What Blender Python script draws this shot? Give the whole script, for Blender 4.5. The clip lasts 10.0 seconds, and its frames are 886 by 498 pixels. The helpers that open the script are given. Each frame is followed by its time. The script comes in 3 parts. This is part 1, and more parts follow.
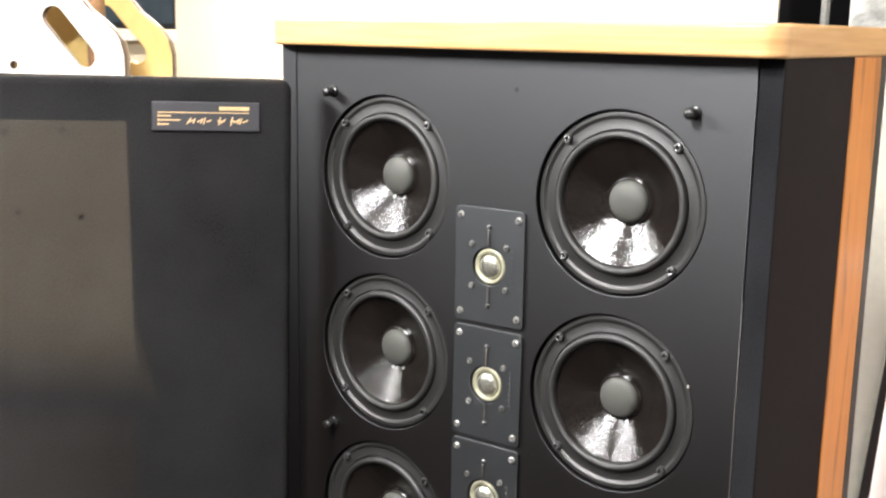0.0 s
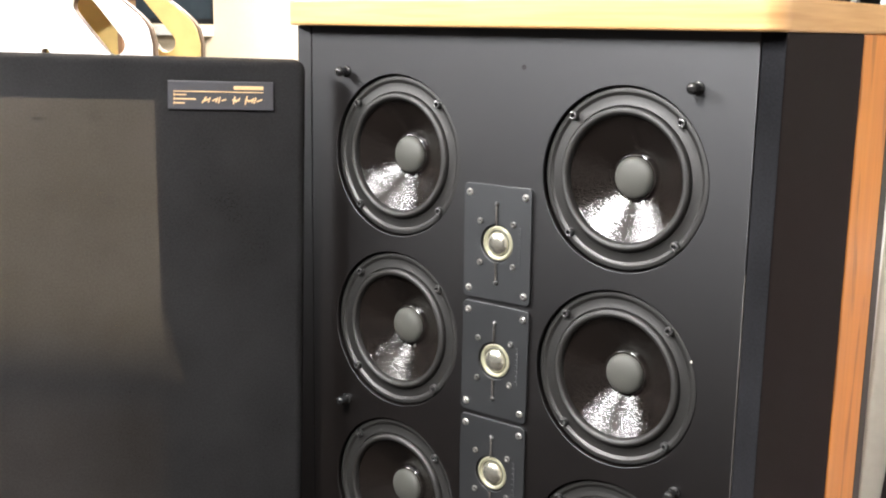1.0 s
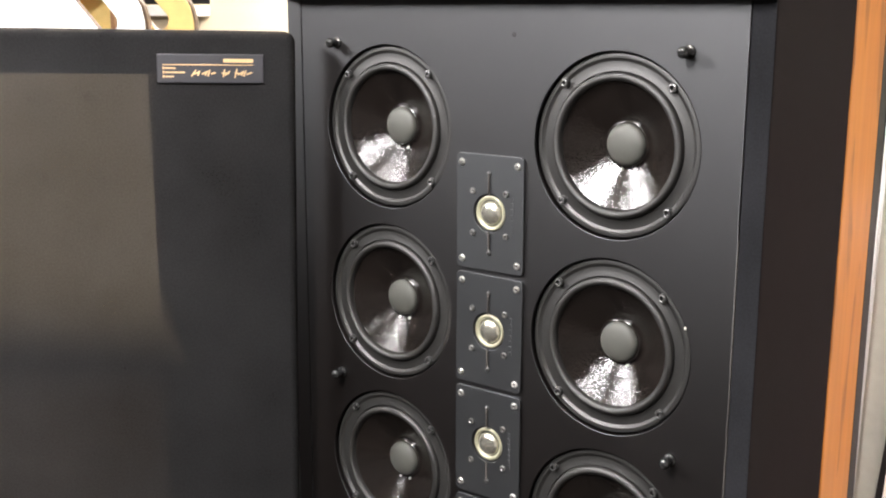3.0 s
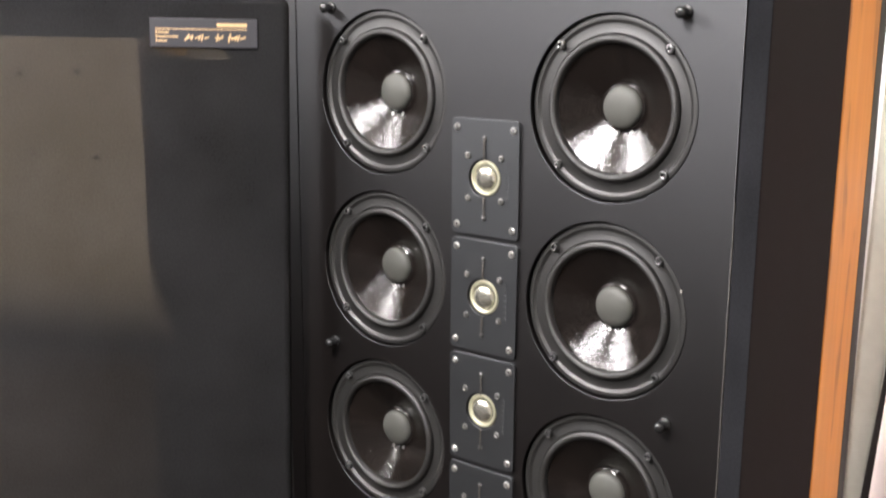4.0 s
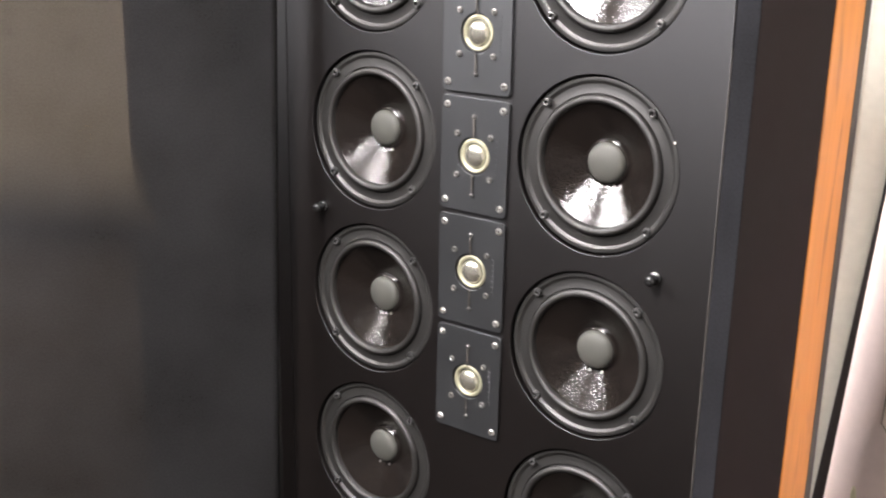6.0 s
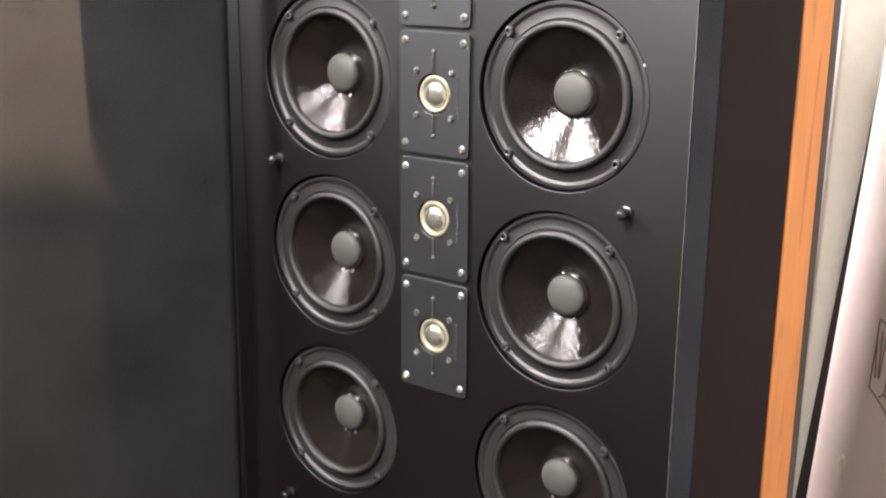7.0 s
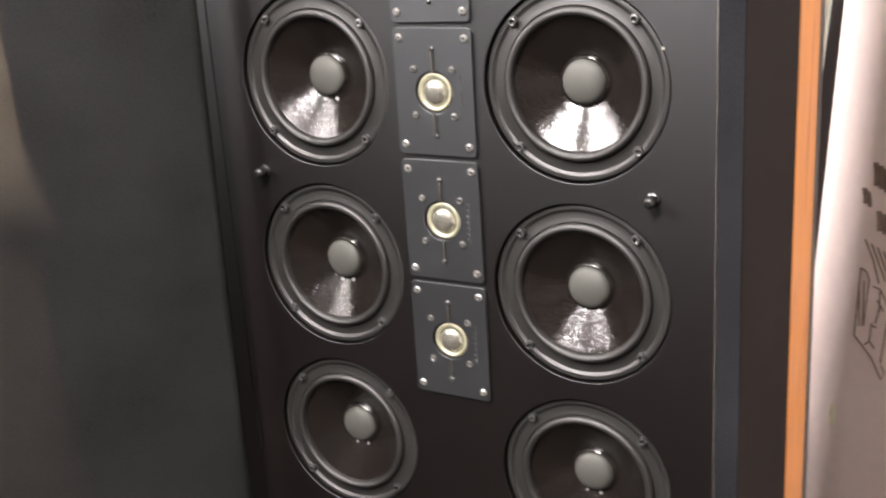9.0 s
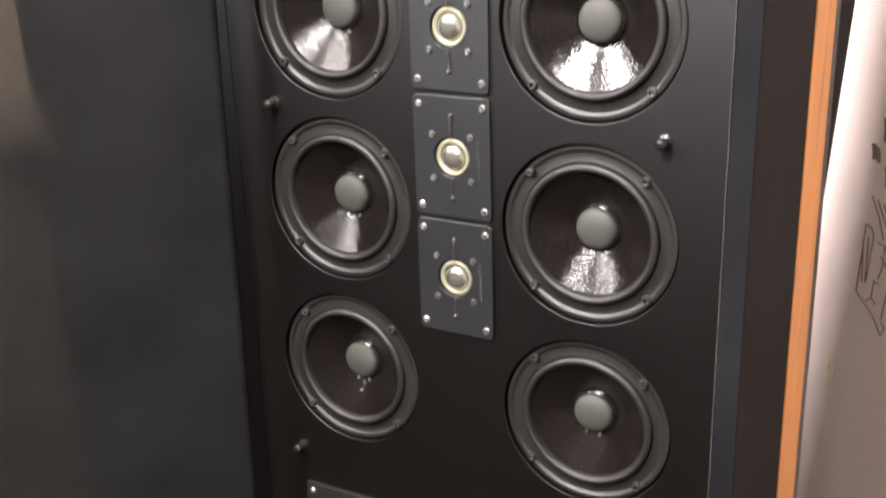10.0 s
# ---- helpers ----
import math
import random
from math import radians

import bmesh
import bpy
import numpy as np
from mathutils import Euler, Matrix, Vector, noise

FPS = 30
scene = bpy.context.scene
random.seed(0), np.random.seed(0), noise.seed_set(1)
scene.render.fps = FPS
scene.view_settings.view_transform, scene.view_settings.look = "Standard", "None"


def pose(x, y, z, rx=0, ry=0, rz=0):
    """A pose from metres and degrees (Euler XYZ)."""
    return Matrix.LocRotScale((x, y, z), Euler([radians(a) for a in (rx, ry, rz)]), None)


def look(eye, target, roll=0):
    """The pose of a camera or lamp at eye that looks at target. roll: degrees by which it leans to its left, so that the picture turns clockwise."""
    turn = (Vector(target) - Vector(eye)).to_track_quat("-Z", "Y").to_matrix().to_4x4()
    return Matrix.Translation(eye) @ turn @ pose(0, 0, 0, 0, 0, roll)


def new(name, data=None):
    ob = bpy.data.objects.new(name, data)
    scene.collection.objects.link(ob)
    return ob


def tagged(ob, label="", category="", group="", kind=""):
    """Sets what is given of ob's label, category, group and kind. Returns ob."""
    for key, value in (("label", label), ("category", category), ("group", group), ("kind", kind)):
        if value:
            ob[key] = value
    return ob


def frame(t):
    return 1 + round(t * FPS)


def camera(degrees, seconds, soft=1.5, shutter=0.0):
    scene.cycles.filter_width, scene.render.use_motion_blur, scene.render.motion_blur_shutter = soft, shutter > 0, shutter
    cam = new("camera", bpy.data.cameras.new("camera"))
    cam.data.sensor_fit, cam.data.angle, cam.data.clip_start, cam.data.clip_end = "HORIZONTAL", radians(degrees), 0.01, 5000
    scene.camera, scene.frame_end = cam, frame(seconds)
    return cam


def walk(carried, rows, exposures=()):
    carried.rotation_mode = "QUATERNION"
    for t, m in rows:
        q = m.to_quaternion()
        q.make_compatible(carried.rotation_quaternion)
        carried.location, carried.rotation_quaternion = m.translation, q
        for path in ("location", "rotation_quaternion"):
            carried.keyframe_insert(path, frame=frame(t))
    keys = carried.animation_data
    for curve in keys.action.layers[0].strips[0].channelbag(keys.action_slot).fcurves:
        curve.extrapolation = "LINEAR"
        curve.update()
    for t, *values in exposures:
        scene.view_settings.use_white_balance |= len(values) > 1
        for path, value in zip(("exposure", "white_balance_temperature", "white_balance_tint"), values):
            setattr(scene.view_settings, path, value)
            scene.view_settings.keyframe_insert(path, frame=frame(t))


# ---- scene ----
cam = camera(43.4, 10.0, soft=2.0, shutter=1.0)
PATH = [
    (0, (0.572, -0.872, 1.575), (-0.575, 0.72, 1.19), 1.0),
    (0.5, (0.598, -0.867, 1.562), (-0.597, 0.688, 1.173), 0.6),
    (1, (0.607, -0.864, 1.556), (-0.601, 0.683, 1.169), 0.9),
    (1.5, (0.612, -0.861, 1.552), (-0.594, 0.683, 1.146), 0.4),
    (2, (0.61, -0.851, 1.55), (-0.602, 0.683, 1.131), -0.0),
    (3.5, (0.614, -0.857, 1.537), (-0.588, 0.684, 1.114), 0.2),
    (4, (0.609, -0.86, 1.519), (-0.58, 0.688, 1.085), 0.4),
    (4.5, (0.602, -0.877, 1.5), (-0.561, 0.677, 1.017), 0.9),
    (5, (0.605, -0.869, 1.479), (-0.553, 0.674, 0.954), 1.2),
    (5.5, (0.602, -0.869, 1.466), (-0.546, 0.667, 0.899), 1.2),
    (5.7, (0.602, -0.872, 1.46), (-0.544, 0.665, 0.892), 1.2),
    (6.8, (0.611, -0.854, 1.399), (-0.488, 0.723, 0.848), 1.2),
    (7, (0.599, -0.827, 1.373), (-0.52, 0.742, 0.838), 0.3),
    (7.2, (0.58, -0.824, 1.39), (-0.488, 0.786, 0.874), -0.7),
    (7.5, (0.546, -0.823, 1.392), (-0.502, 0.808, 0.9), -2.3),
    (7.8, (0.525, -0.828, 1.431), (-0.537, 0.787, 0.917), -3.2),
    (8, (0.515, -0.836, 1.423), (-0.531, 0.794, 0.922), -4.6),
    (8.2, (0.506, -0.829, 1.43), (-0.545, 0.786, 0.896), -5.5),
    (8.5, (0.49, -0.841, 1.421), (-0.544, 0.773, 0.851), -5.7),
    (9, (0.488, -0.844, 1.401), (-0.471, 0.804, 0.797), -3.8),
    (9.5, (0.486, -0.842, 1.402), (-0.468, 0.792, 0.751), -2.7),
    (10, (0.482, -0.85, 1.387), (-0.465, 0.773, 0.703), -1.9),
]
walk(cam, [(t, look(eye, target, roll)) for t, eye, target, roll in PATH],
     exposures=[(0, 0.16, 6400, 9), (2, 0.1, 6500, 11), (3.5, 0.08, 6500, 12), (4.1, 0.1, 6500, 13), (5, 0.48, 6500, 13), (7, 0.43, 6650, 16), (8, 0.52, 6700, 15), (10, 0.36, 6700, 15)])

# ---- world and light ----
world = bpy.data.worlds.new("world")
scene.world = world
world.use_nodes = True
world.node_tree.nodes["Background"].inputs[0].default_value = (0.75, 0.85, 1.0, 1)
world.node_tree.nodes["Background"].inputs[1].default_value = 0.05
TUBE_GLOW = 270.0


# ---- materials ----
def surface(name, base, rough=0.5, metal=0.0, vary=0.15, grain=60.0, bump=0.1, blotch=4.0, stretch=(1, 1, 1),
            second=None, distance=0.001, coat=0.0, speck=0.0, detail=6):
    """A two-scale surface: blotches and grain in colour, roughness and relief."""
    m = bpy.data.materials.new(name)
    m.use_nodes = True
    n, l = m.node_tree.nodes, m.node_tree.links
    b = n["Principled BSDF"]
    co = n.new("ShaderNodeTexCoord")
    mp = n.new("ShaderNodeMapping")
    mp.inputs["Scale"].default_value = stretch
    l.new(co.outputs["Object"], mp.inputs["Vector"])
    fine, broad = n.new("ShaderNodeTexNoise"), n.new("ShaderNodeTexNoise")
    for tex, size, deep in ((fine, grain, detail), (broad, blotch, 3)):
        tex.inputs["Scale"].default_value = size
        tex.inputs["Detail"].default_value = deep
        l.new(mp.outputs[0], tex.inputs["Vector"])
    add = n.new("ShaderNodeMath")
    add.operation = "ADD"
    l.new(fine.outputs["Fac"], add.inputs[0])
    l.new(broad.outputs["Fac"], add.inputs[1])
    ramp = n.new("ShaderNodeMapRange")
    ramp.inputs["From Min"].default_value, ramp.inputs["From Max"].default_value = 0.7, 1.3
    l.new(add.outputs[0], ramp.inputs["Value"])
    mix = n.new("ShaderNodeMix")
    mix.data_type = "RGBA"
    low = [c * (1 - vary) for c in base]
    high = list(second) if second else [min(1, c * (1 + vary)) for c in base]
    mix.inputs["A"].default_value, mix.inputs["B"].default_value = (*low, 1), (*high, 1)
    l.new(ramp.outputs[0], mix.inputs["Factor"])
    l.new(mix.outputs["Result"], b.inputs["Base Color"])
    rr = n.new("ShaderNodeMapRange")
    rr.inputs["To Min"].default_value, rr.inputs["To Max"].default_value = rough * 0.85, min(1, rough * 1.15)
    l.new(broad.outputs["Fac"], rr.inputs["Value"])
    l.new(rr.outputs[0], b.inputs["Roughness"])
    b.inputs["Metallic"].default_value = metal
    b.inputs["Coat Weight"].default_value = coat
    if speck:
        b.inputs["Specular IOR Level"].default_value = speck
    if bump:
        bp = n.new("ShaderNodeBump")
        bp.inputs["Strength"].default_value, bp.inputs["Distance"].default_value = bump, distance
        l.new(fine.outputs["Fac"], bp.inputs["Height"])
        l.new(bp.outputs[0], b.inputs["Normal"])
    return m


def wood(name, base, dark, along="z", size=1.0):
    """Oak: long grain streaks along one axis."""
    stretch = {"x": (2, 40, 40), "z": (40, 40, 2), "y": (40, 2, 40), "xy": (3, 3, 60)}[along]
    return surface(name, dark, 0.42, vary=0.05, second=base, grain=3.2 * size, blotch=0.5 * size, bump=0.25, stretch=stretch, distance=0.0006)


def figured(m, dark):
    """Sparse dark flecks of the grain, running aslant over a wood made by wood()."""
    n, l = m.node_tree.nodes, m.node_tree.links
    b = n["Principled BSDF"]
    under = b.inputs["Base Color"].links[0].from_socket
    co, mp = n.new("ShaderNodeTexCoord"), n.new("ShaderNodeMapping")
    mp.inputs["Rotation"].default_value = (radians(-24), radians(12), 0)
    mp.inputs["Scale"].default_value = (26, 60, 7)
    l.new(co.outputs["Object"], mp.inputs["Vector"])
    tex = n.new("ShaderNodeTexNoise")
    tex.inputs["Scale"].default_value, tex.inputs["Detail"].default_value, tex.inputs["Distortion"].default_value = 1.0, 3, 0.6
    l.new(mp.outputs[0], tex.inputs["Vector"])
    rg = n.new("ShaderNodeMapRange")
    rg.inputs["From Min"].default_value, rg.inputs["From Max"].default_value = 0.56, 0.66
    rg.inputs["To Max"].default_value = 0.75
    l.new(tex.outputs["Fac"], rg.inputs["Value"])
    mix = n.new("ShaderNodeMix")
    mix.data_type = "RGBA"
    mix.inputs["B"].default_value = (*dark, 1)
    l.new(rg.outputs[0], mix.inputs["Factor"])
    l.new(under, mix.inputs["A"])
    l.new(mix.outputs["Result"], b.inputs["Base Color"])
    return m


def satin(m, tint, rough):
    """Gives a surface an even, satin sheen without a long tail, as grained vinyl has."""
    n, l = m.node_tree.nodes, m.node_tree.links
    b = n["Principled BSDF"]
    b.inputs["Specular IOR Level"].default_value = 0.0
    sheen = n.new("ShaderNodeBsdfGlossy")
    sheen.distribution = "BECKMANN"
    sheen.inputs["Color"].default_value = (*tint, 1)
    sheen.inputs["Roughness"].default_value = rough
    l.new(b.inputs["Normal"].links[0].from_socket, sheen.inputs["Normal"])
    both = n.new("ShaderNodeAddShader")
    l.new(b.outputs[0], both.inputs[0])
    l.new(sheen.outputs[0], both.inputs[1])
    l.new(both.outputs[0], n["Material Output"].inputs["Surface"])
    return m


def woven(name, base, clear):
    """Thin loudspeaker cloth: a fine weave that lets some of what lies behind show through."""
    m = bpy.data.materials.new(name)
    m.use_nodes = True
    n, l = m.node_tree.nodes, m.node_tree.links
    b = n["Principled BSDF"]
    b.inputs["Roughness"].default_value = 0.95
    b.inputs["Specular IOR Level"].default_value = 0.1
    co = n.new("ShaderNodeTexCoord")
    nz, big = n.new("ShaderNodeTexNoise"), n.new("ShaderNodeTexNoise")
    nz.inputs["Scale"].default_value, nz.inputs["Detail"].default_value = 480, 3
    big.inputs["Scale"].default_value, big.inputs["Detail"].default_value = 9, 4
    l.new(co.outputs["Object"], nz.inputs["Vector"])
    l.new(co.outputs["Object"], big.inputs["Vector"])
    sm = n.new("ShaderNodeMath")
    sm.operation = "ADD"
    l.new(nz.outputs["Fac"], sm.inputs[0])
    l.new(big.outputs["Fac"], sm.inputs[1])
    rg = n.new("ShaderNodeMapRange")
    rg.inputs["From Min"].default_value, rg.inputs["From Max"].default_value = 0.64, 1.36
    l.new(sm.outputs[0], rg.inputs["Value"])
    mix = n.new("ShaderNodeMix")
    mix.data_type = "RGBA"
    mix.inputs["A"].default_value = (*[c * 0.45 for c in base], 1)
    mix.inputs["B"].default_value = (*[c * 1.55 for c in base], 1)
    l.new(rg.outputs[0], mix.inputs["Factor"])
    l.new(mix.outputs["Result"], b.inputs["Base Color"])
    bp = n.new("ShaderNodeBump")
    bp.inputs["Strength"].default_value, bp.inputs["Distance"].default_value = 0.3, 0.0006
    l.new(nz.outputs["Fac"], bp.inputs["Height"])
    l.new(bp.outputs[0], b.inputs["Normal"])
    if clear:
        tr = n.new("ShaderNodeBsdfTransparent")
        tr.inputs[0].default_value = (1.0, 0.83, 0.6, 1)
        mx = n.new("ShaderNodeMixShader")
        mx.inputs[0].default_value = clear
        l.new(b.outputs[0], mx.inputs[1])
        l.new(tr.outputs[0], mx.inputs[2])
        l.new(mx.outputs[0], n["Material Output"].inputs["Surface"])
    return m


def glowing(name, colour, strength):
    m = bpy.data.materials.new(name)
    m.use_nodes = True
    b = m.node_tree.nodes["Principled BSDF"]
    b.inputs["Base Color"].default_value = (0.9, 0.9, 0.9, 1)
    b.inputs["Emission Color"].default_value = (*colour, 1)
    b.inputs["Emission Strength"].default_value = strength
    return m


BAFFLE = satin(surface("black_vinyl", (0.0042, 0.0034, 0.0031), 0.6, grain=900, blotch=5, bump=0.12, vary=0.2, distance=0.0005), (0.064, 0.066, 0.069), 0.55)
SIDE_CLOTH = woven("side_cloth", (0.0105, 0.0106, 0.0122), 0)
DARK_SIDE = surface("dark_side_cloth", (0.0095, 0.0058, 0.0058), 0.9, grain=700, blotch=6, bump=0.3, vary=0.35, distance=0.0005, speck=0.15)
OAK = figured(wood("oak_post", (0.57, 0.215, 0.038), (0.47, 0.16, 0.024), "z"), (0.24, 0.08, 0.014))
OAK_CAP = wood("oak_cap", (0.62, 0.38, 0.17), (0.46, 0.25, 0.09), "xy")
FRAME_GREY = satin(surface("cast_frame", (0.018, 0.0177, 0.0171), 0.5, grain=600, blotch=20, bump=0.12, vary=0.18, distance=0.0004), (0.05, 0.05, 0.05), 0.52)
RUBBER = satin(surface("rubber_surround", (0.017, 0.0165, 0.0158), 0.5, grain=500, blotch=30, bump=0.06, vary=0.15, distance=0.0004), (0.045, 0.045, 0.045), 0.6)
CONE = surface("glossy_cone", (0.008, 0.0062, 0.0054), 0.07, grain=950, blotch=40, bump=0.5, vary=0.4, distance=0.00045, speck=0.75, detail=0)
GLUE = surface("dried_glue", (0.012, 0.01, 0.009), 0.09, grain=260, blotch=90, bump=0.5, vary=0.3, distance=0.0006, speck=0.8)
FELT = surface("grey_dust_cap", (0.054, 0.0545, 0.0475), 0.6, grain=800, blotch=40, bump=0.1, vary=0.08, distance=0.0003)
STEEL = surface("steel_screw", (0.55, 0.54, 0.52), 0.32, metal=0.9, grain=900, blotch=100, bump=0.05, vary=0.2)
DULL_STEEL = surface("dull_steel", (0.3, 0.295, 0.28), 0.34, metal=0.9, grain=900, blotch=100, bump=0.05, vary=0.2)
BLACK_STEEL = surface("black_screw", (0.10, 0.10, 0.10), 0.3, metal=0.7, grain=900, blotch=100, bump=0.05, vary=0.3)
PEG_BLACK = surface("black_peg_plastic", (0.012, 0.012, 0.012), 0.22, grain=300, blotch=60, bump=0.05, vary=0.2)
HOLE = surface("dark_socket", (0.006, 0.006, 0.006), 0.8, bump=0, vary=0.1)
TWEETER_PLATE = satin(surface("tweeter_plate", (0.0165, 0.0172, 0.0182), 0.5, grain=700, blotch=14, bump=0.1, vary=0.14, distance=0.0004), (0.08, 0.083, 0.087), 0.53)
SILVER = surface("silver_dome", (0.66, 0.64, 0.55), 0.24, metal=0.9, grain=300, blotch=60, bump=0.04, vary=0.08, distance=0.0004)
PALE_RING = surface("pale_dome_ring", (0.36, 0.35, 0.25), 0.4, metal=0.4, grain=400, blotch=90, bump=0.08, vary=0.12, distance=0.0004)
TINSEL = surface("tinsel_wire", (0.10, 0.09, 0.08), 0.4, metal=0.5, grain=900, bump=0.2, vary=0.4)
EDGE_WEAR = surface("worn_edge", (0.075, 0.068, 0.06), 0.7, grain=120, blotch=12, vary=0.6, bump=0.1)
GRILLE_CLOTH = woven("grille_cloth", (0.0121, 0.0118, 0.0124), 0.037)
FRAME_BLACK = surface("grille_frame_black", (0.012, 0.012, 0.013), 0.8, grain=200, bump=0.1, vary=0.2)
PLATE_BLACK = surface("nameplate_black", (0.035, 0.035, 0.04), 0.4, grain=500, bump=0.05, vary=0.1)
GOLD = surface("gold_print", (0.75, 0.52, 0.27), 0.35, metal=0.35, grain=500, bump=0.05, vary=0.15)
WHITE_PAINT = surface("white_paint", (0.82, 0.8, 0.74), 0.5, grain=90, blotch=3, bump=0.05, vary=0.05)
YELLOW_WOOD = surface("pale_yellow_wood", (0.78, 0.56, 0.2), 0.5, grain=40, blotch=4, bump=0.05, vary=0.1)
CREAM_WALL = surface("cream_wall", (0.74, 0.62, 0.44), 0.85, grain=150, blotch=1.5, bump=0.1, vary=0.05)
CEILING_WHITE = surface("ceiling_paint", (0.78, 0.76, 0.72), 0.9, grain=100, blotch=1.2, bump=0.1, vary=0.05)
# unseen surfaces: these tones only set how much light bounces back
FLOOR = surface("low_bounce_floor", (0.014, 0.0095, 0.007), 0.75, vary=0.3, grain=2.0, blotch=0.4, bump=0.2, stretch=(40, 2, 40), distance=0.0006, speck=0.2)
EAST_WALL = surface("east_bounce_grey", (0.42, 0.39, 0.37), 0.85, grain=150, blotch=1.5, bump=0.1, vary=0.06)
LOW_BOUNCE_WALL = surface("low_bounce_grey", (0.045, 0.045, 0.045), 0.85, grain=150, blotch=1.5, bump=0.1, vary=0.08)
SHELF_BLACK = surface("black_shelf", (0.009, 0.009, 0.009), 0.45, grain=200, blotch=8, bump=0.08, vary=0.25)
TEAL = surface("teal_plastic", (0.05, 0.1, 0.1), 0.5, grain=120, blotch=5, bump=0.05, vary=0.2)
GLASS_DARK = surface("night_window", (0.05, 0.065, 0.075), 0.12, grain=5, blotch=2, bump=0.0, vary=0.4)
PACK = surface("clear_plastic_wrap", (0.6, 0.6, 0.57), 0.15, grain=30, blotch=9, bump=0.9, vary=0.35, distance=0.02)
BOARD_WHITE = surface("grey_white_board", (0.62, 0.6, 0.52), 0.45, grain=60, blotch=3, bump=0.05, vary=0.06)
CARTON = surface("pinkish_carton", (0.87, 0.73, 0.70), 0.5, grain=70, blotch=5, bump=0.08, vary=0.035)
CARTON_TEAR = surface("torn_paper", (0.8, 0.74, 0.55), 0.9, grain=200, bump=0.4, vary=0.15)
INK = surface("brown_ink", (0.26, 0.18, 0.14), 0.6, grain=200, bump=0, vary=0.25)
STRIPE_BLACK = surface("dark_stripe_sheet", (0.014, 0.01, 0.01), 0.6, grain=100, bump=0.05, vary=0.3)
EDGE_BROWN = surface("dark_board_edge", (0.10, 0.06, 0.03), 0.6, grain=30, blotch=4, bump=0.1, vary=0.25)
BROWN = surface("brown_board", (0.25, 0.13, 0.06), 0.55, grain=20, blotch=3, bump=0.1, vary=0.2, stretch=(2, 30, 30))
CABINET_BROWN = surface("dark_cabinet_wood", (0.15, 0.12, 0.09), 0.7, grain=20, blotch=3, bump=0.1, vary=0.2, stretch=(2, 30, 30))
TUBE = glowing("fluorescent_glow", (1.0, 0.975, 0.96), TUBE_GLOW)
ENAMEL = surface("white_enamel", (0.75, 0.75, 0.73), 0.4, grain=80, bump=0.03, vary=0.04)


# ---- mesh helpers ----
def mesh_of(bm, material, smooth=None):
    me = bpy.data.meshes.new("mesh")
    bmesh.ops.recalc_face_normals(bm, faces=bm.faces)
    if smooth is not None:
        for e in bm.edges:
            if len(e.link_faces) == 2:
                e.smooth = e.calc_face_angle(0) < radians(smooth)
        for fc in bm.faces:
            fc.smooth = True
    bm.to_mesh(me)
    bm.free()
    me.materials.append(material)
    return me


def child(name, me, parent, m=None, label=""):
    ob = new(name, me)
    ob.parent = parent
    if m is not None:
        ob.matrix_basis = m
    return tagged(ob, label)


def part(name, bm, material, parent, label="", m=None, smooth=14):
    return child(name, mesh_of(bm, material, smooth), parent, m, label)


def box(x0, x1, y0, y1, z0, z1, bevel=0.0, seg=2):
    bm = bmesh.new()
    bmesh.ops.create_cube(bm, size=1.0, matrix=Matrix.Translation(((x0 + x1) / 2, (y0 + y1) / 2, (z0 + z1) / 2)) @ Matrix.Diagonal((x1 - x0, y1 - y0, z1 - z0, 1)))
    if bevel:
        bmesh.ops.bevel(bm, geom=bm.edges[:], offset=bevel, segments=seg, affect="EDGES", profile=0.5)
    return bm


def lathe(profile, n=56):
    """Turns (radius, depth) pairs about the y axis; depth runs along +y."""
    bm = bmesh.new()
    rings = []
    for r, y in profile:
        if r < 1e-6:
            rings.append([bm.verts.new((0, y, 0))])
        else:
            rings.append([bm.verts.new((r * math.cos(a), y, r * math.sin(a))) for a in (2 * math.pi * i / n for i in range(n))])
    for a, b in zip(rings, rings[1:]):
        for i in range(n):
            j = (i + 1) % n
            if len(a) == 1:
                bm.faces.new((a[0], b[i], b[j]))
            elif len(b) == 1:
                bm.faces.new((a[i], a[j], b[0]))
            else:
                bm.faces.new((a[i], a[j], b[j], b[i]))
    return bm


def outline_sheet(loops, thick, bevel=0.0):
    """A flat board in the xz plane, y from 0 to thick, cut by the inner loops."""
    cu = bpy.data.curves.new("outline", "CURVE")
    cu.dimensions, cu.fill_mode, cu.extrude = "2D", "BOTH", thick / 2 - bevel
    cu.bevel_depth, cu.bevel_resolution, cu.offset = bevel, 2, -bevel
    for pts in loops:
        sp = cu.splines.new("POLY")
        sp.points.add(len(pts) - 1)
        for p, (x, z) in zip(sp.points, pts):
            p.co = (x, z, 0, 1)
        sp.use_cyclic_u = True
    ob = bpy.data.objects.new("outline", cu)
    scene.collection.objects.link(ob)
    me = bpy.data.meshes.new_from_object(ob.evaluated_get(bpy.context.evaluated_depsgraph_get()))
    bm = bmesh.new()
    bm.from_mesh(me)
    bpy.data.objects.remove(ob)
    bpy.data.curves.remove(cu)
    bpy.data.meshes.remove(me)
    bmesh.ops.remove_doubles(bm, verts=bm.verts, dist=1e-6)
    bm.transform(Matrix.Translation((0, thick / 2, 0)) @ pose(0, 0, 0, 90, 0, 0))
    return bm


def ring(x, z, r, n=64):
    return [(x + r * math.cos(2 * math.pi * i / n), z + r * math.sin(2 * math.pi * i / n)) for i in range(n)]


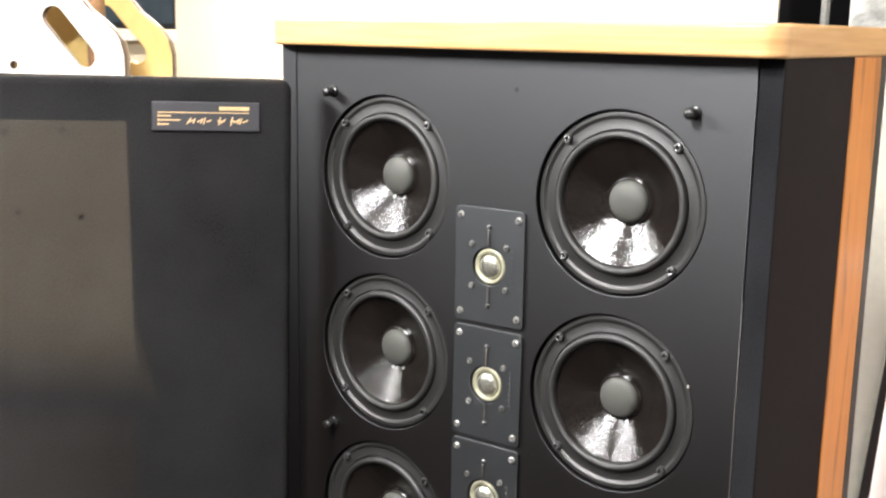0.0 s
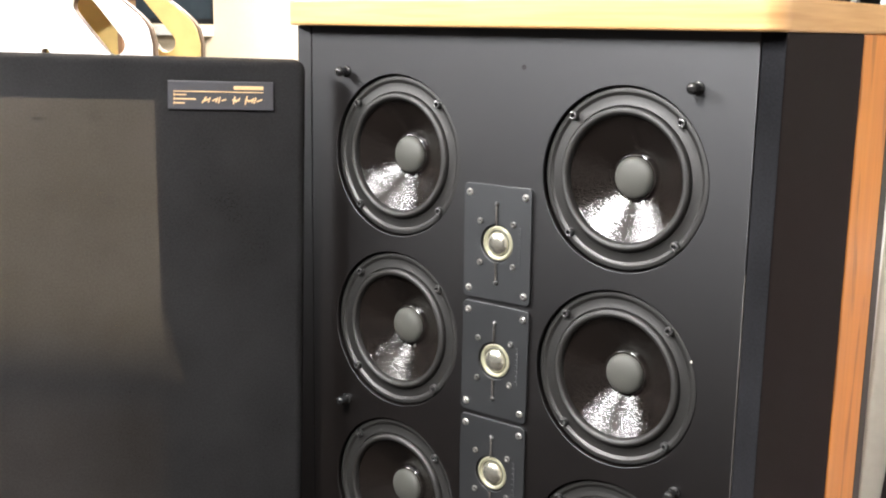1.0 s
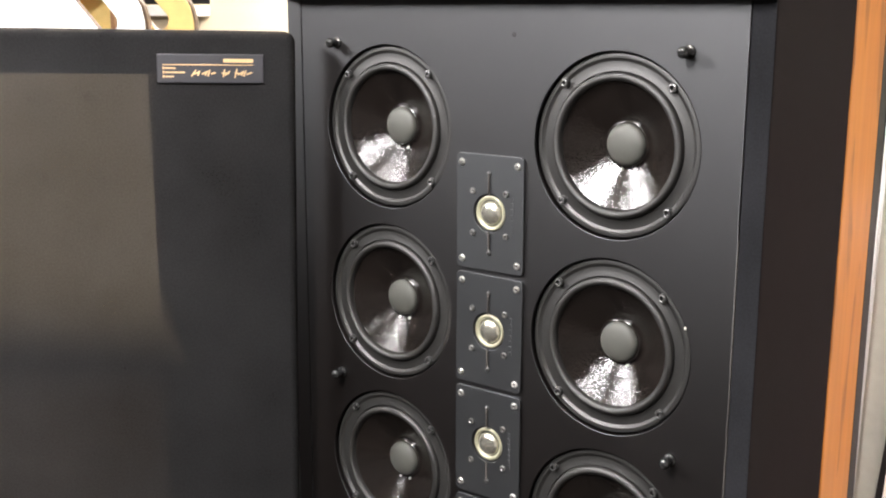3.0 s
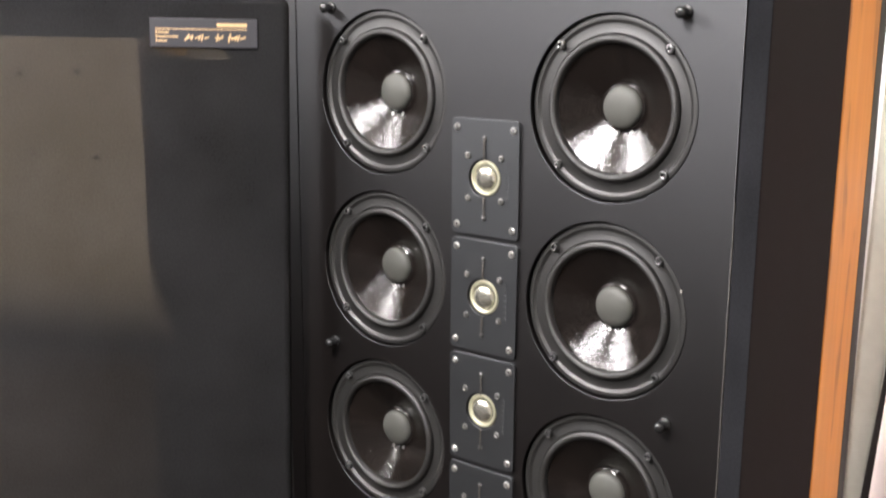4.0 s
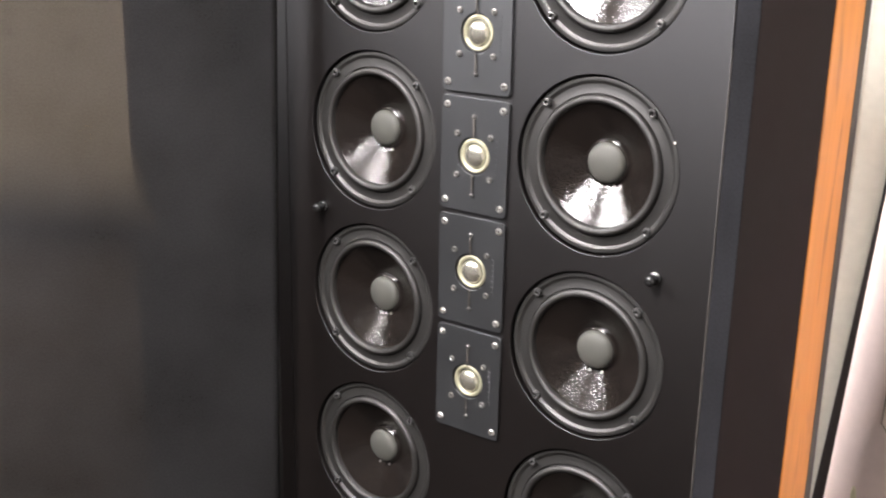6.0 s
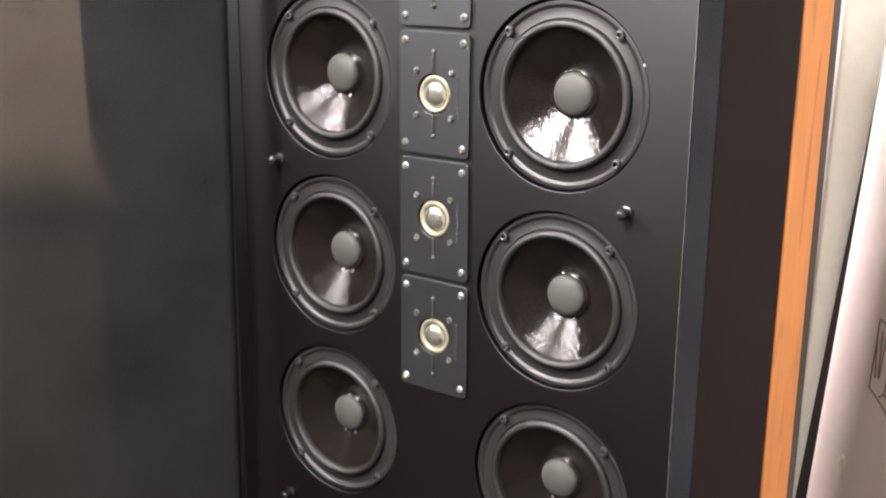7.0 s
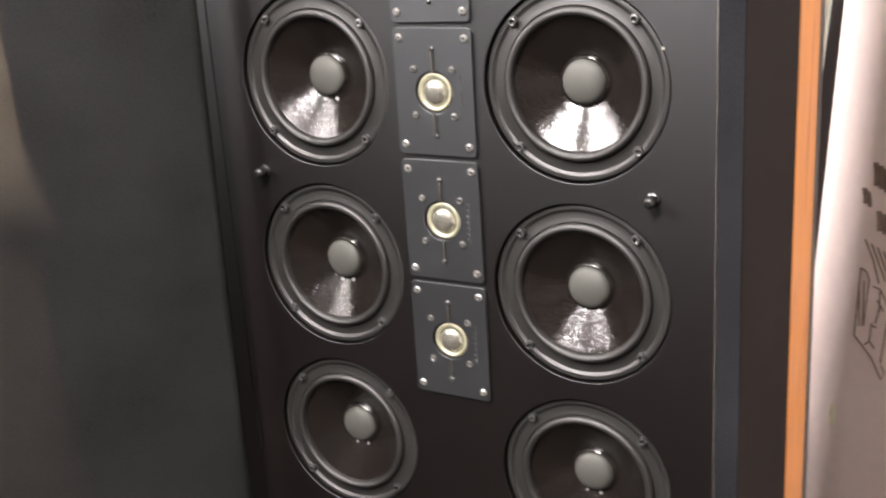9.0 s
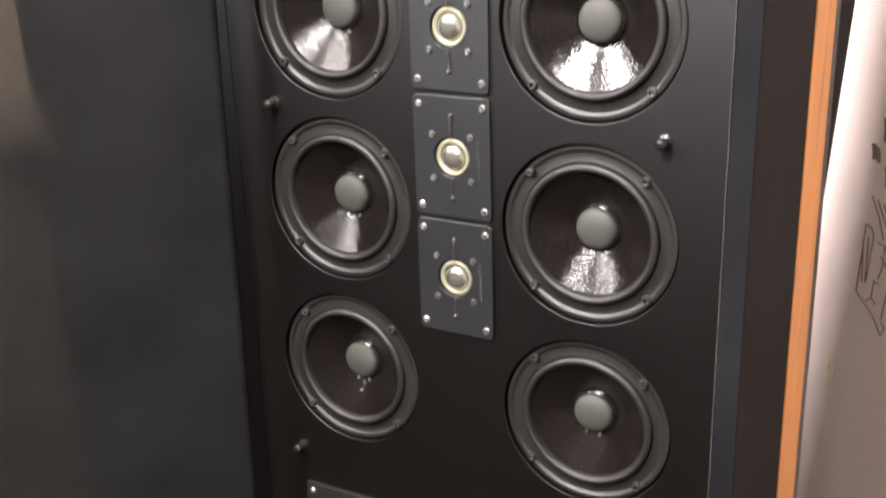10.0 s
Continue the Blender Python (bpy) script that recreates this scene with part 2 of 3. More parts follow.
def rounded(x0, x1, z0, z1, r, n=6):
    out = []
    for cx, cz, a0 in ((x1 - r, z1 - r, 0), (x0 + r, z1 - r, 90), (x0 + r, z0 + r, 180), (x1 - r, z0 + r, 270)):
        out += [(cx + r * math.cos(radians(a0 + 90 * i / n)), cz + r * math.sin(radians(a0 + 90 * i / n))) for i in range(n + 1)]
    return out


def slot(ax, az, bx, bz, r, n=10):
    a = math.atan2(bz - az, bx - ax)
    return ([(bx + r * math.cos(a - math.pi / 2 + math.pi * i / n), bz + r * math.sin(a - math.pi / 2 + math.pi * i / n)) for i in range(n + 1)]
            + [(ax + r * math.cos(a + math.pi / 2 + math.pi * i / n), az + r * math.sin(a + math.pi / 2 + math.pi * i / n)) for i in range(n + 1)])


def rod(points, r, n=8):
    """A round rod along a line of points."""
    bm = bmesh.new()
    rings = []
    for i, p in enumerate(points):
        p = Vector(p)
        d = (Vector(points[min(i + 1, len(points) - 1)]) - Vector(points[max(i - 1, 0)])).normalized()
        q = d.to_track_quat("Z", "Y").to_matrix()
        rings.append([bm.verts.new(p + q @ Vector((r * math.cos(2 * math.pi * k / n), r * math.sin(2 * math.pi * k / n), 0))) for k in range(n)])
    for a, b in zip(rings, rings[1:]):
        for k in range(n):
            bm.faces.new((a[k], a[(k + 1) % n], b[(k + 1) % n], b[k]))
    bm.faces.new(rings[0][::-1])
    bm.faces.new(rings[-1])
    return bm


def solid(name, bm, material, label, category, kind="structure", smooth=14):
    return tagged(new(name, mesh_of(bm, material, smooth)), label, category, kind=kind)


# ---- the room ----
# unseen floor, west and south walls are darkened to cut bounced light
solid("floor", box(-4.5, 2.2, -3.2, 2.1, -0.1, 0.0), FLOOR, "unseen near-black floor, darkened to hold down bounced light", "floor")
solid("ceiling", box(-4.5, 2.2, -3.2, 2.1, 2.4, 2.5), CEILING_WHITE, "plain off-white painted ceiling", "ceiling")
solid("wall_west", box(-4.6, -4.5, -3.2, 2.1, 0, 2.4), LOW_BOUNCE_WALL, "unseen wall, dark grey to hold down bounced light", "wall")
# unseen; its grey sets the bounce onto the post and side faces
solid("wall_east", box(2.2, 2.3, -3.2, 2.1, 0, 2.4), EAST_WALL, "unseen grey wall, toned to bounce light onto the right side", "wall")
solid("wall_south", box(-4.5, 2.2, -3.3, -3.2, 0, 2.4), LOW_BOUNCE_WALL, "unseen wall, dark grey to hold down bounced light", "wall")
WIN = (-4.0, -2.697, 1.562, 2.25)
wall = outline_sheet([[(-4.5, 0), (2.2, 0), (2.2, 2.4), (-4.5, 2.4)], [(WIN[0], WIN[2]), (WIN[1], WIN[2]), (WIN[1], WIN[3]), (WIN[0], WIN[3])]], 0.12)
wall.transform(Matrix.Translation((0, 1.95, 0)))
solid("wall_north", wall, CREAM_WALL, "bright cream painted wall behind the loudspeaker", "wall")

window = tagged(new("window_1"), "dark window with a white sill in the cream wall", "window", kind="structure")
window.location = (0, 1.95, 0)
part("pane", box(WIN[0], WIN[1], 0.06, 0.066, WIN[2], WIN[3]), GLASS_DARK, window)
part("window_frame", outline_sheet([[(WIN[0], WIN[2]), (WIN[1] - 0.001, WIN[2]), (WIN[1] - 0.001, WIN[3]), (WIN[0], WIN[3])],
     [(WIN[0] + 0.05, WIN[2] + 0.02), (WIN[1] - 0.012, WIN[2] + 0.02), (WIN[1] - 0.012, WIN[3] - 0.05), (WIN[0] + 0.05, WIN[3] - 0.05)]], 0.04), SHELF_BLACK, window)
part("window_sill", box(WIN[0] - 0.02, WIN[1], -0.06, 0.0, WIN[2] - 0.045, WIN[2] - 0.005, 0.004), WHITE_PAINT, window)


def strip_light(x0, y0, x1, y1, z):
    """A ceiling fitting with a long bright diffuser, also used for the added fill strips."""
    lamp = tagged(new("ceiling_or_fill_light"), "long white glowing ceiling strip, a fluorescent tube or an added fill", "ceiling light", "ceiling lights")
    long = math.hypot(x1 - x0, y1 - y0)
    lamp.matrix_basis = pose((x0 + x1) / 2, (y0 + y1) / 2, z, 0, 0, math.degrees(math.atan2(y1 - y0, x1 - x0)))
    part("housing", box(-long / 2 - 0.03, long / 2 + 0.03, -0.08, 0.08, 0.03, 2.4 - z - 0.001, 0.006), ENAMEL, lamp)
    part("diffuser", box(-long / 2, long / 2, -0.06, 0.06, 0.0, 0.03, 0.008), TUBE, lamp)
    return lamp


strip_light(0.02, -0.72, 0.02, -1.68, 2.3)
strip_light(-1.4, -0.82, -1.4, -1.6, 2.3)
# two added fills: behind for wall, rack and carton; right for side faces
strip_light(-0.8, 1.0, -1.9, 1.0, 2.3)
strip_light(1.7, 0.62, 1.7, 1.02, 2.3)

# ---- the loudspeaker ----
speaker = tagged(new("loudspeaker"), "tall black loudspeaker with oak cap, its front grille removed", "loudspeaker")
HALF, EDGE, POST0, POST1, TOP = 0.271, 0.2497, 0.186, 0.276, 1.558
COLUMN, PITCH, ROW1 = 0.1308, 0.183, 1.4282
TW_PITCH, TW1 = 0.1175, 1.3545
woofer_spots = [(sx * COLUMN, ROW1 - PITCH * i) for i in range(4) for sx in (-1, 1)]
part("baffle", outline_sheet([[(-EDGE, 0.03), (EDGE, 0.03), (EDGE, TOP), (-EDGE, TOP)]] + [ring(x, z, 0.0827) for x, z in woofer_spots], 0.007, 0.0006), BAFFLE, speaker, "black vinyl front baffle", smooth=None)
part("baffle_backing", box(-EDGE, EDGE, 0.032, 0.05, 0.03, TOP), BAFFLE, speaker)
for side in (-1, 1):
    a, b = sorted((side * (EDGE + 0.0012), side * HALF))
    part("side_panel", box(a, b, 0.0012, POST0, 0.03, TOP, 0.0012), DARK_SIDE, speaker, "black cloth-covered side panel")
    # left stile takes the baffle's black, standing in for the grille's shade
    part("front_stile", box(a + 0.0004, b - 0.0004, 0.0, 0.0012, 0.03, TOP - 0.0005), SIDE_CLOTH if side > 0 else BAFFLE, speaker, "dark edge strip, blue-grey right, left one blackened for the grille's shade")
    part("rear_post", box(a - (0 if side > 0 else 0.0005), b + (0.0005 if side > 0 else 0), POST0 + 0.0006, POST1, 0.03, TOP, 0.0025), OAK, speaker, "orange oak rear post")
    part("edge_line", box(*sorted((side * (EDGE + 0.0001), side * (EDGE + 0.0006 + 0.0001 * side))), -0.0002, 0.003, 0.05, 1.36), EDGE_WEAR if side > 0 else HOLE, speaker, "worn baffle edge")
part("back_panel", box(-HALF, HALF, POST1 + 0.0005, POST1 + 0.022, 0.03, TOP, 0.001), SHELF_BLACK, speaker)
part("plinth", box(-HALF + 0.01, HALF - 0.01, 0.01, POST1, 0.0, 0.0295), SHELF_BLACK, speaker)
capm = outline_sheet([rounded(-HALF - 0.004, HALF + 0.004, -POST1 - 0.026, 0.019, 0.02, 8)], 0.027, 0.003)
capm.transform(pose(0, 0, TOP, 90, 0, 0))
cap_ob = part("top_cap", capm, OAK_CAP, speaker, "light oak top cap with rounded corners")

frame_me = mesh_of(lathe([(0.074, 0.03), (0.0811, 0.0075), (0.0811, 0.0016), (0.0804, 0.0006), (0.0788, 0.0002), (0.0768, 0.0004), (0.0762, 0.0012), (0.0748, 0.0016),
                          (0.0742, 0.0022), (0.068, 0.0022), (0.0662, 0.0014), (0.0655, 0.0014), (0.0648, 0.0035)], 72), FRAME_GREY, 40)
roll = [(0.0648, 0.0035), (0.0645, 0.001)]
roll += [(0.0607 + 0.0038 * math.cos(math.pi * i / 10), 0.001 - 0.0042 * math.sin(math.pi * i / 10)) for i in range(1, 10)]
roll += [(0.0568, 0.0015), (0.0564, 0.0045), (0.0556, 0.005)]
surround_me = mesh_of(lathe(roll, 72), RUBBER, 50)
cone_me = mesh_of(lathe([(0.0566 - 0.0386 * k / 8, 0.0035 + 0.0205 * k / 8) for k in range(9)], 72), CONE, 60)
cap_me = mesh_of(lathe([(0.0188, 0.0240), (0.0188, 0.0190)] + [(0.0188 * math.cos(radians(a)), 0.0190 - 0.0062 * math.sin(radians(a))) for a in (12, 25, 38, 52, 66, 78)] + [(0, 0.0128)], 40), FELT, 60)
glue = lathe([(0.0188, 0.0205), (0.0196, 0.0197), (0.0208, 0.0200), (0.0216, 0.0212), (0.0220, 0.0232)], 72)
for v in glue.verts:
    a = math.atan2(v.co.z, v.co.x)
    swell = 1 + 0.018 * noise.noise(Vector((2.6 * math.cos(a), 2.6 * math.sin(a), 1.7))) + 0.012 * noise.noise(Vector((9 * math.cos(a), 9 * math.sin(a), 0.4)))
    v.co.x, v.co.z = v.co.x * swell, v.co.z * swell
glue_me = mesh_of(glue, GLUE, 60)
screw_me = mesh_of(lathe([(0.0042, 0.003), (0.0042, -0.0001), (0.0037, -0.0012), (0.0026, -0.0016), (0.0020, -0.0013), (0.0018, 0.0022), (0.0, 0.0022)], 18), BLACK_STEEL, 35)
dot_me = mesh_of(lathe([(0.0017, 0.001), (0.0015, -0.0006), (0.0007, -0.0012), (0, -0.0013)], 8), STEEL, 60)
basket_me = mesh_of(lathe([(0.0742, 0.03), (0.03, 0.031), (0, 0.031)], 24), HOLE, 40)
for n, (x, z) in enumerate(woofer_spots):
    w = child("woofer", frame_me, speaker, pose(x, 0.0032, z, 0, (37 * n) % 5 - 2, 0), "round black woofer in a recessed grey frame")
    child("surround", surround_me, w, label="grey rubber roll surround")
    child("cone", cone_me, w, label="glossy black speckled cone")
    child("dust_cap", cap_me, w, label="matt grey domed dust cap")
    child("glue_bead", glue_me, w, pose(0, 0, 0, 0, 67 * n, 0), "shiny bead of dried glue")
    child("basket", basket_me, w)
    for k in (-1, 1):
        a = radians(-90 + 17 * k + (13 * n) % 7)
        child("solder_dot", dot_me, w, pose(0.0235 * math.cos(a), 0.0214, 0.0235 * math.sin(a)))
    for k in range(4):
        a = radians(45 + 90 * k)
        child("screw", screw_me, w, pose(0.0753 * math.cos(a), -0.0012, 0.0753 * math.sin(a), 0, 20 * k, 0))

plate_me = mesh_of(outline_sheet([rounded(-0.0392, 0.0392, -0.0565, 0.0565, 0.005), ring(0, 0, 0.0188, 40)], 0.003, 0.0005), TWEETER_PLATE, None)
pale_me = mesh_of(lathe([(0.0172, 0.004), (0.0171, 0.0012), (0.0165, 0.0002), (0.0156, -0.0002), (0.0143, 0.0003), (0.0133, 0.0014), (0.0127, 0.0022), (0.0122, 0.0024)], 40), PALE_RING, 50)
dome_me = mesh_of(lathe([(0.0124, 0.0028)] + [(0.0122 * math.cos(radians(a)), 0.0024 - 0.0066 * math.sin(radians(a))) for a in (8, 18, 28, 38, 48, 58, 68, 78, 85)] + [(0, -0.0042)], 40), SILVER, 60)
bright_screw_me = mesh_of(lathe([(0.0037, 0.001), (0.0037, -0.0003), (0.0033, -0.0012), (0.0025, -0.0018), (0.0016, -0.0019), (0.0014, -0.0016), (0.0013, 0.0016), (0, 0.0016)], 18), STEEL, 30)
small_screw_me = mesh_of(lathe([(0.0032, 0.001), (0.0032, -0.0006), (0.0027, -0.0017), (0.0017, -0.0020), (0.0013, -0.0016), (0.0012, 0.0012), (0, 0.0012)], 16), DULL_STEEL, 30)
lead = [(0.0008 * math.sin(i * 1.3), -0.0013 - 0.0008 * math.cos(i * 1.3), 0.0178 + 0.0006 * i) for i in range(36)]
lead_me = mesh_of(rod(lead, 0.0007, 6), TINSEL, 50)
blob_me = mesh_of(lathe([(0.0026, 0.001), (0.0025, -0.0008), (0.0013, -0.0022), (0, -0.0025)], 10), BLACK_STEEL, 60)
emboss_me = mesh_of(box(-0.0016, 0.0016, -0.0004, 0.0008, -0.0022, 0.0022, 0.0003, 1), TWEETER_PLATE, 30)
for n in range(4):
    t = child("tweeter", plate_me, speaker, pose(0, -0.003, TW1 - TW_PITCH * n, 0, (-0.3, 0.4, -0.2, 0.3)[n], 0), "grey rectangular tweeter plate with a silver dome")
    child("dome_ring", pale_me, t, pose(0, 0.0012, 0), label="pale gold dome ring")
    child("dome", dome_me, t, pose(0, 0.0012, 0), label="silver dome")
    for sx in (-1, 1):
        for sz in (-1, 1):
            child("plate_screw", bright_screw_me, t, pose(sx * 0.0325, 0, sz * 0.0475, 0, 30 * sx + 50 * sz, 0), "bright steel screw")
            child("ring_screw", small_screw_me, t, pose(sx * 0.0195, 0, sz * 0.0205))
    for turn in (0, 180):
        child("lead_wire", lead_me, t, pose(0, 0, 0, 0, turn, 0))
        child("solder_blob", blob_me, t, pose(0, 0, 0, 0, turn, 0) @ pose(0, 0, 0.0385))
    for k in range(7):
        child("embossed_bar", emboss_me, t, pose(0.0265, 0.0, 0.016 - 0.0056 * k))

peg_me = mesh_of(lathe([(0.0062, 0.001), (0.0060, -0.002), (0.0042, -0.003), (0.0040, -0.008), (0.0049, -0.0095), (0.0050, -0.0125), (0.0038, -0.0145), (0.002, -0.0152), (0, -0.0153)], 18), PEG_BLACK, 40)
for z in (1.5115, 1.154, 0.773):
    for side in (-1, 1):
        child("grille_peg", peg_me, speaker, pose(side * 0.1985, 0, z, 0, 0, 0), "small black grille peg")
part("paint_chip", box(0.2060, 0.2080, -0.0004, 0.0004, 1.2758, 1.2782, 0.0003, 1), BOARD_WHITE, speaker)
part("nail_hole", lathe([(0.0024, -0.0003), (0.001, -0.0005), (0, 0.0005)], 8), HOLE, speaker, m=pose(0.024, 0, 1.523))

# lower bass panel of the same baffle
low = part("lower_plate", outline_sheet([rounded(-0.197, 0.197, 0.335, 0.729, 0.004), ring(0, 0.532, 0.178)], 0.004, 0.0006), FRAME_GREY, speaker, "black square plate of the passive radiator", pose(0, -0.004, 0))
part("radiator_cone", lathe([(0.18, 0.004), (0.17, -0.002), (0.155, 0.002), (0.03, 0.02), (0, 0.02)], 48), CONE, low, m=pose(0, 0, 0.532), smooth=40)
for sx in (-1, 1):
    for z in (0.345, 0.72):
        child("screw", bright_screw_me, low, pose(sx * 0.188, 0, z))

# ---- the loose grille beside it ----
GW, GH, GR = 0.5, 1.523, 0.0065
grille = tagged(new("speaker_grille"), "black cloth loudspeaker grille panel standing beside the loudspeaker", "speaker grille")
grille.matrix_basis = Matrix(((0.64, -0.768, 0, -0.228), (0.768, 0.64, 0, -0.040), (0, 0, 1, GH), (0, 0, 0, 1))) @ pose(0, 0, 0, 0, 0.9, 0) @ pose(0, 0, -GH)
inner = [(-0.043, 0.06), (-0.043, GH - 0.075), (-0.072, GH - 0.044), (-GW + 0.072, GH - 0.044), (-GW + 0.043, GH - 0.075), (-GW + 0.043, 0.06)]
part("frame", outline_sheet([rounded(-GW + 0.003, GR - 0.003, 0.002, GH - 0.003, 0.008), inner], 0.017, 0.002), FRAME_BLACK, grille, "black fibreboard frame", pose(0, 0.0025, 0))
cloth = bmesh.new()
prof = [(0.021, 0.0)] + [(0.009 - 0.009 * math.sin(radians(a)), 0.009 - 0.009 * math.cos(radians(a))) for a in range(0, 91, 15)]
loops = []
for back, inset in prof:
    r = 0.012 - inset * 0.6
    loops.append([cloth.verts.new((x, back, z)) for x, z in rounded(-GW + inset, GR - inset, 0.0 + inset, GH - inset, r)])
for a, b in zip(loops, loops[1:]):
    for i in range(len(a)):
        cloth.faces.new((a[i], a[(i + 1) % len(a)], b[(i + 1) % len(b)], b[i]))
cloth.faces.new(loops[-1])
part("cloth", cloth, GRILLE_CLOTH, grille, "thin see-through black cloth", smooth=20)
badge = part("nameplate", box(-0.1325, -0.0265, -0.0025, -0.0002, GH - 0.0525, GH - 0.0235, 0.0008), PLATE_BLACK, grille, "black nameplate with gold printing")
X0, Z1, YB = -0.1325, GH - 0.0235, -0.0031


def bar(x0, x1, z0, z1):
    part("gold_bar", box(X0 + x0, X0 + x1, YB, YB + 0.001, Z1 - z1, Z1 - z0, 0.0002, 1), GOLD, badge)


bar(0.0055, 0.0955, 0.0102, 0.0112)
bar(0.0655, 0.0955, 0.0045, 0.0082)
for i, w in enumerate((0.013, 0.022, 0.011)):
    bar(0.0055, 0.0072, 0.0128 + 0.0042 * i, 0.0152 + 0.0042 * i)
    bar(0.0078, 0.0055 + w, 0.0134 + 0.0042 * i, 0.0148 + 0.0042 * i)
# the signature is a row of plain slanted strokes
for i, (x, h, lean) in enumerate(((0.036, 0.0065, 35), (0.041, 0.0045, 20), (0.046, 0.004, 65), (0.051, 0.0055, 15), (0.0555, 0.004, 75), (0.066, 0.0065, 12), (0.0695, 0.0055, 50),
                                  (0.078, 0.0075, 14), (0.0825, 0.005, 60), (0.087, 0.0055, 20), (0.0915, 0.005, 68), (0.0385, 0.005, 70), (0.0485, 0.0045, 28), (0.0675, 0.006, 95), (0.0805, 0.006, 100), (0.0848, 0.0045, 25))):
    part("gold_bar", box(-0.0007, 0.0007, 0, 0.001, -h * 0.62, h * 0.62, 0.0002, 1), GOLD, badge, m=pose(X0 + x, YB, Z1 - 0.0190, 0, lean, 0))

# ---- the slotted white rack behind the grille ----
rack = tagged(new("slotted_rack"), "rack of white and yellow boards with slanted slots on a cabinet", "rack")
rack.matrix_basis = Matrix(((0.85, -0.527, 0, -0.93), (0.527, 0.85, 0, 0.32), (0, 0, 1, 1.0), (0, 0, 0, 1)))


def slotted(slots, dots, thick, x1, foot):
    outer = [(-0.75, foot), (x1, foot), (x1, 0.525)] + [(x1 - 0.006 - 0.05 * k / 4 * (k / 4) ** 0.4, 0.55 + 0.048 * k / 4) for k in range(5)]
    outer += [(x1 - 0.135, 0.70), (x1 - 0.27, 0.87), (-0.75, 0.87)]
    return outline_sheet([outer] + slots + dots, thick, 0.002)


holes = [ring(-0.193, 0.507, 0.007, 14)] + [ring(x, z, 0.006, 12) for x, z in ((-0.215, 0.395), (-0.115, 0.4), (-0.20, 0.26), (-0.09, 0.255))]
part("front_board", slotted([slot(-0.122, 0.585, -0.072, 0.523, 0.0185)], holes, 0.004, -0.006, 0.07), WHITE_PAINT, rack, "white painted board with a slanted slot")
# added curve: turns under so the board's brightness fades out at its foot
apron = bmesh.new()
rows_of = [[apron.verts.new((x, 0.2 - 0.2 * math.cos(radians(a)), 0.07 - 0.2 * math.sin(radians(a)))) for x in (-0.75, -0.006)] for a in range(0, 91, 6)]
rows_of += [[apron.verts.new((x, y, z)) for x in (-0.75, -0.006)] for y, z in ((0.2, -0.118), (0.1, -0.08), (0.0205, 0.07))]
for p, q in zip(rows_of, rows_of[1:] + rows_of[:1]):
    apron.faces.new((p[0], p[1], q[1], q[0]))
for k in (0, 1):
    apron.faces.new([r[k] for r in rows_of])
part("fade_apron", apron, WHITE_PAINT, rack, "added white curve that shades off the board's foot", smooth=20)
part("rear_board", slotted([slot(-0.085, 0.592, -0.030, 0.526, 0.017)], [], 0.004, 0.033, 0.4205), YELLOW_WOOD, rack, "yellow board with a slanted slot", pose(0, 0.13, 0))
for x1, y, foot in ((-0.002, 0.0045, 0.07), (0.036, 0.1345, 0.4205)):
    inner = [slot(-0.122, 0.585, -0.072, 0.523, 0.0185)] + holes if foot == 0.07 else [slot(-0.085, 0.592, -0.030, 0.526, 0.017)]
    part("edge_band", slotted(inner, [], 0.016, x1, foot), EDGE_BROWN, rack, "bare dark brown board edge", pose(0, y, 0))
part("cross_rail", box(-0.70, -0.66, 0.021, 0.129, 0.45, 0.8, 0.003), WHITE_PAINT, rack)
part("divider", box(-0.09, -0.082, 0.06, 0.128, 0.4205, 0.62), BROWN, rack, "brown divider board")
cab = tagged(new("low_cabinet"), "dark brown cabinet under the slotted rack", "cabinet")
cab.matrix_basis = Matrix(((0.85, -0.527, 0, -0.93), (0.527, 0.85, 0, 0.32), (0, 0, 1, 0), (0, 0, 0, 1)))
part("body", box(-0.8, -0.06, 0.14, 0.4, 0.0, 0.84, 0.004), CABINET_BROWN, cab)
# added black box: keeps the gap and the view through the cloth dark
tall = tagged(new("gap_darkener"), "added tall black box, darkens what lies behind the grille", "cabinet")
part("body", box(-0.045, 0.62, 0.1, 0.5, 0.0, 1.4, 0.004), SHELF_BLACK, tall)
part("top", box(-0.047, 0.625, 0.098, 0.505, 1.4005, 1.42, 0.004), SHELF_BLACK, tall)
tall.matrix_basis = cab.matrix_basis.copy()
part("top", box(-0.82, -0.055, 0.135, 0.41, 0.8405, 0.8695, 0.003), CABINET_BROWN, cab, "brown wooden top")

# ---- behind the loudspeaker's other side ----
shelf = tagged(new("metal_shelf"), "black metal shelf unit against the wall", "shelf")
shelf.location = (-0.022, 1.3, 0)
for x in (-0.09, 0.86):
    for y in (0, 0.5):
        part("post", box(x - 0.006, x + 0.006, y, y + 0.02, 0, 2.2, 0.002), DULL_STEEL if x < 0 and y == 0 else SHELF_BLACK, shelf)
for z in (0.1, 0.62, 1.09, 1.567, 2.1):
    part("shelf_board", box(-0.186, 0.87, 0.02, 0.6, z, z + 0.02, 0.003), SHELF_BLACK, shelf)
part("back_sheet", box(-0.186, 0.87, 0.6, 0.61, 0.05, 2.2), SHELF_BLACK, shelf)
part("side_sheet", box(-0.19, -0.186, 0.03, 0.61, 0.05, 2.2), SHELF_BLACK, shelf)
pack = tagged(new("plastic_packet", mesh_of(box(-0.078, 0.26, 1.34, 1.6, 1.5875, 1.79, 0.012, 3), PACK, 40)), "crumpled clear plastic packet on the black shelf", "packet")
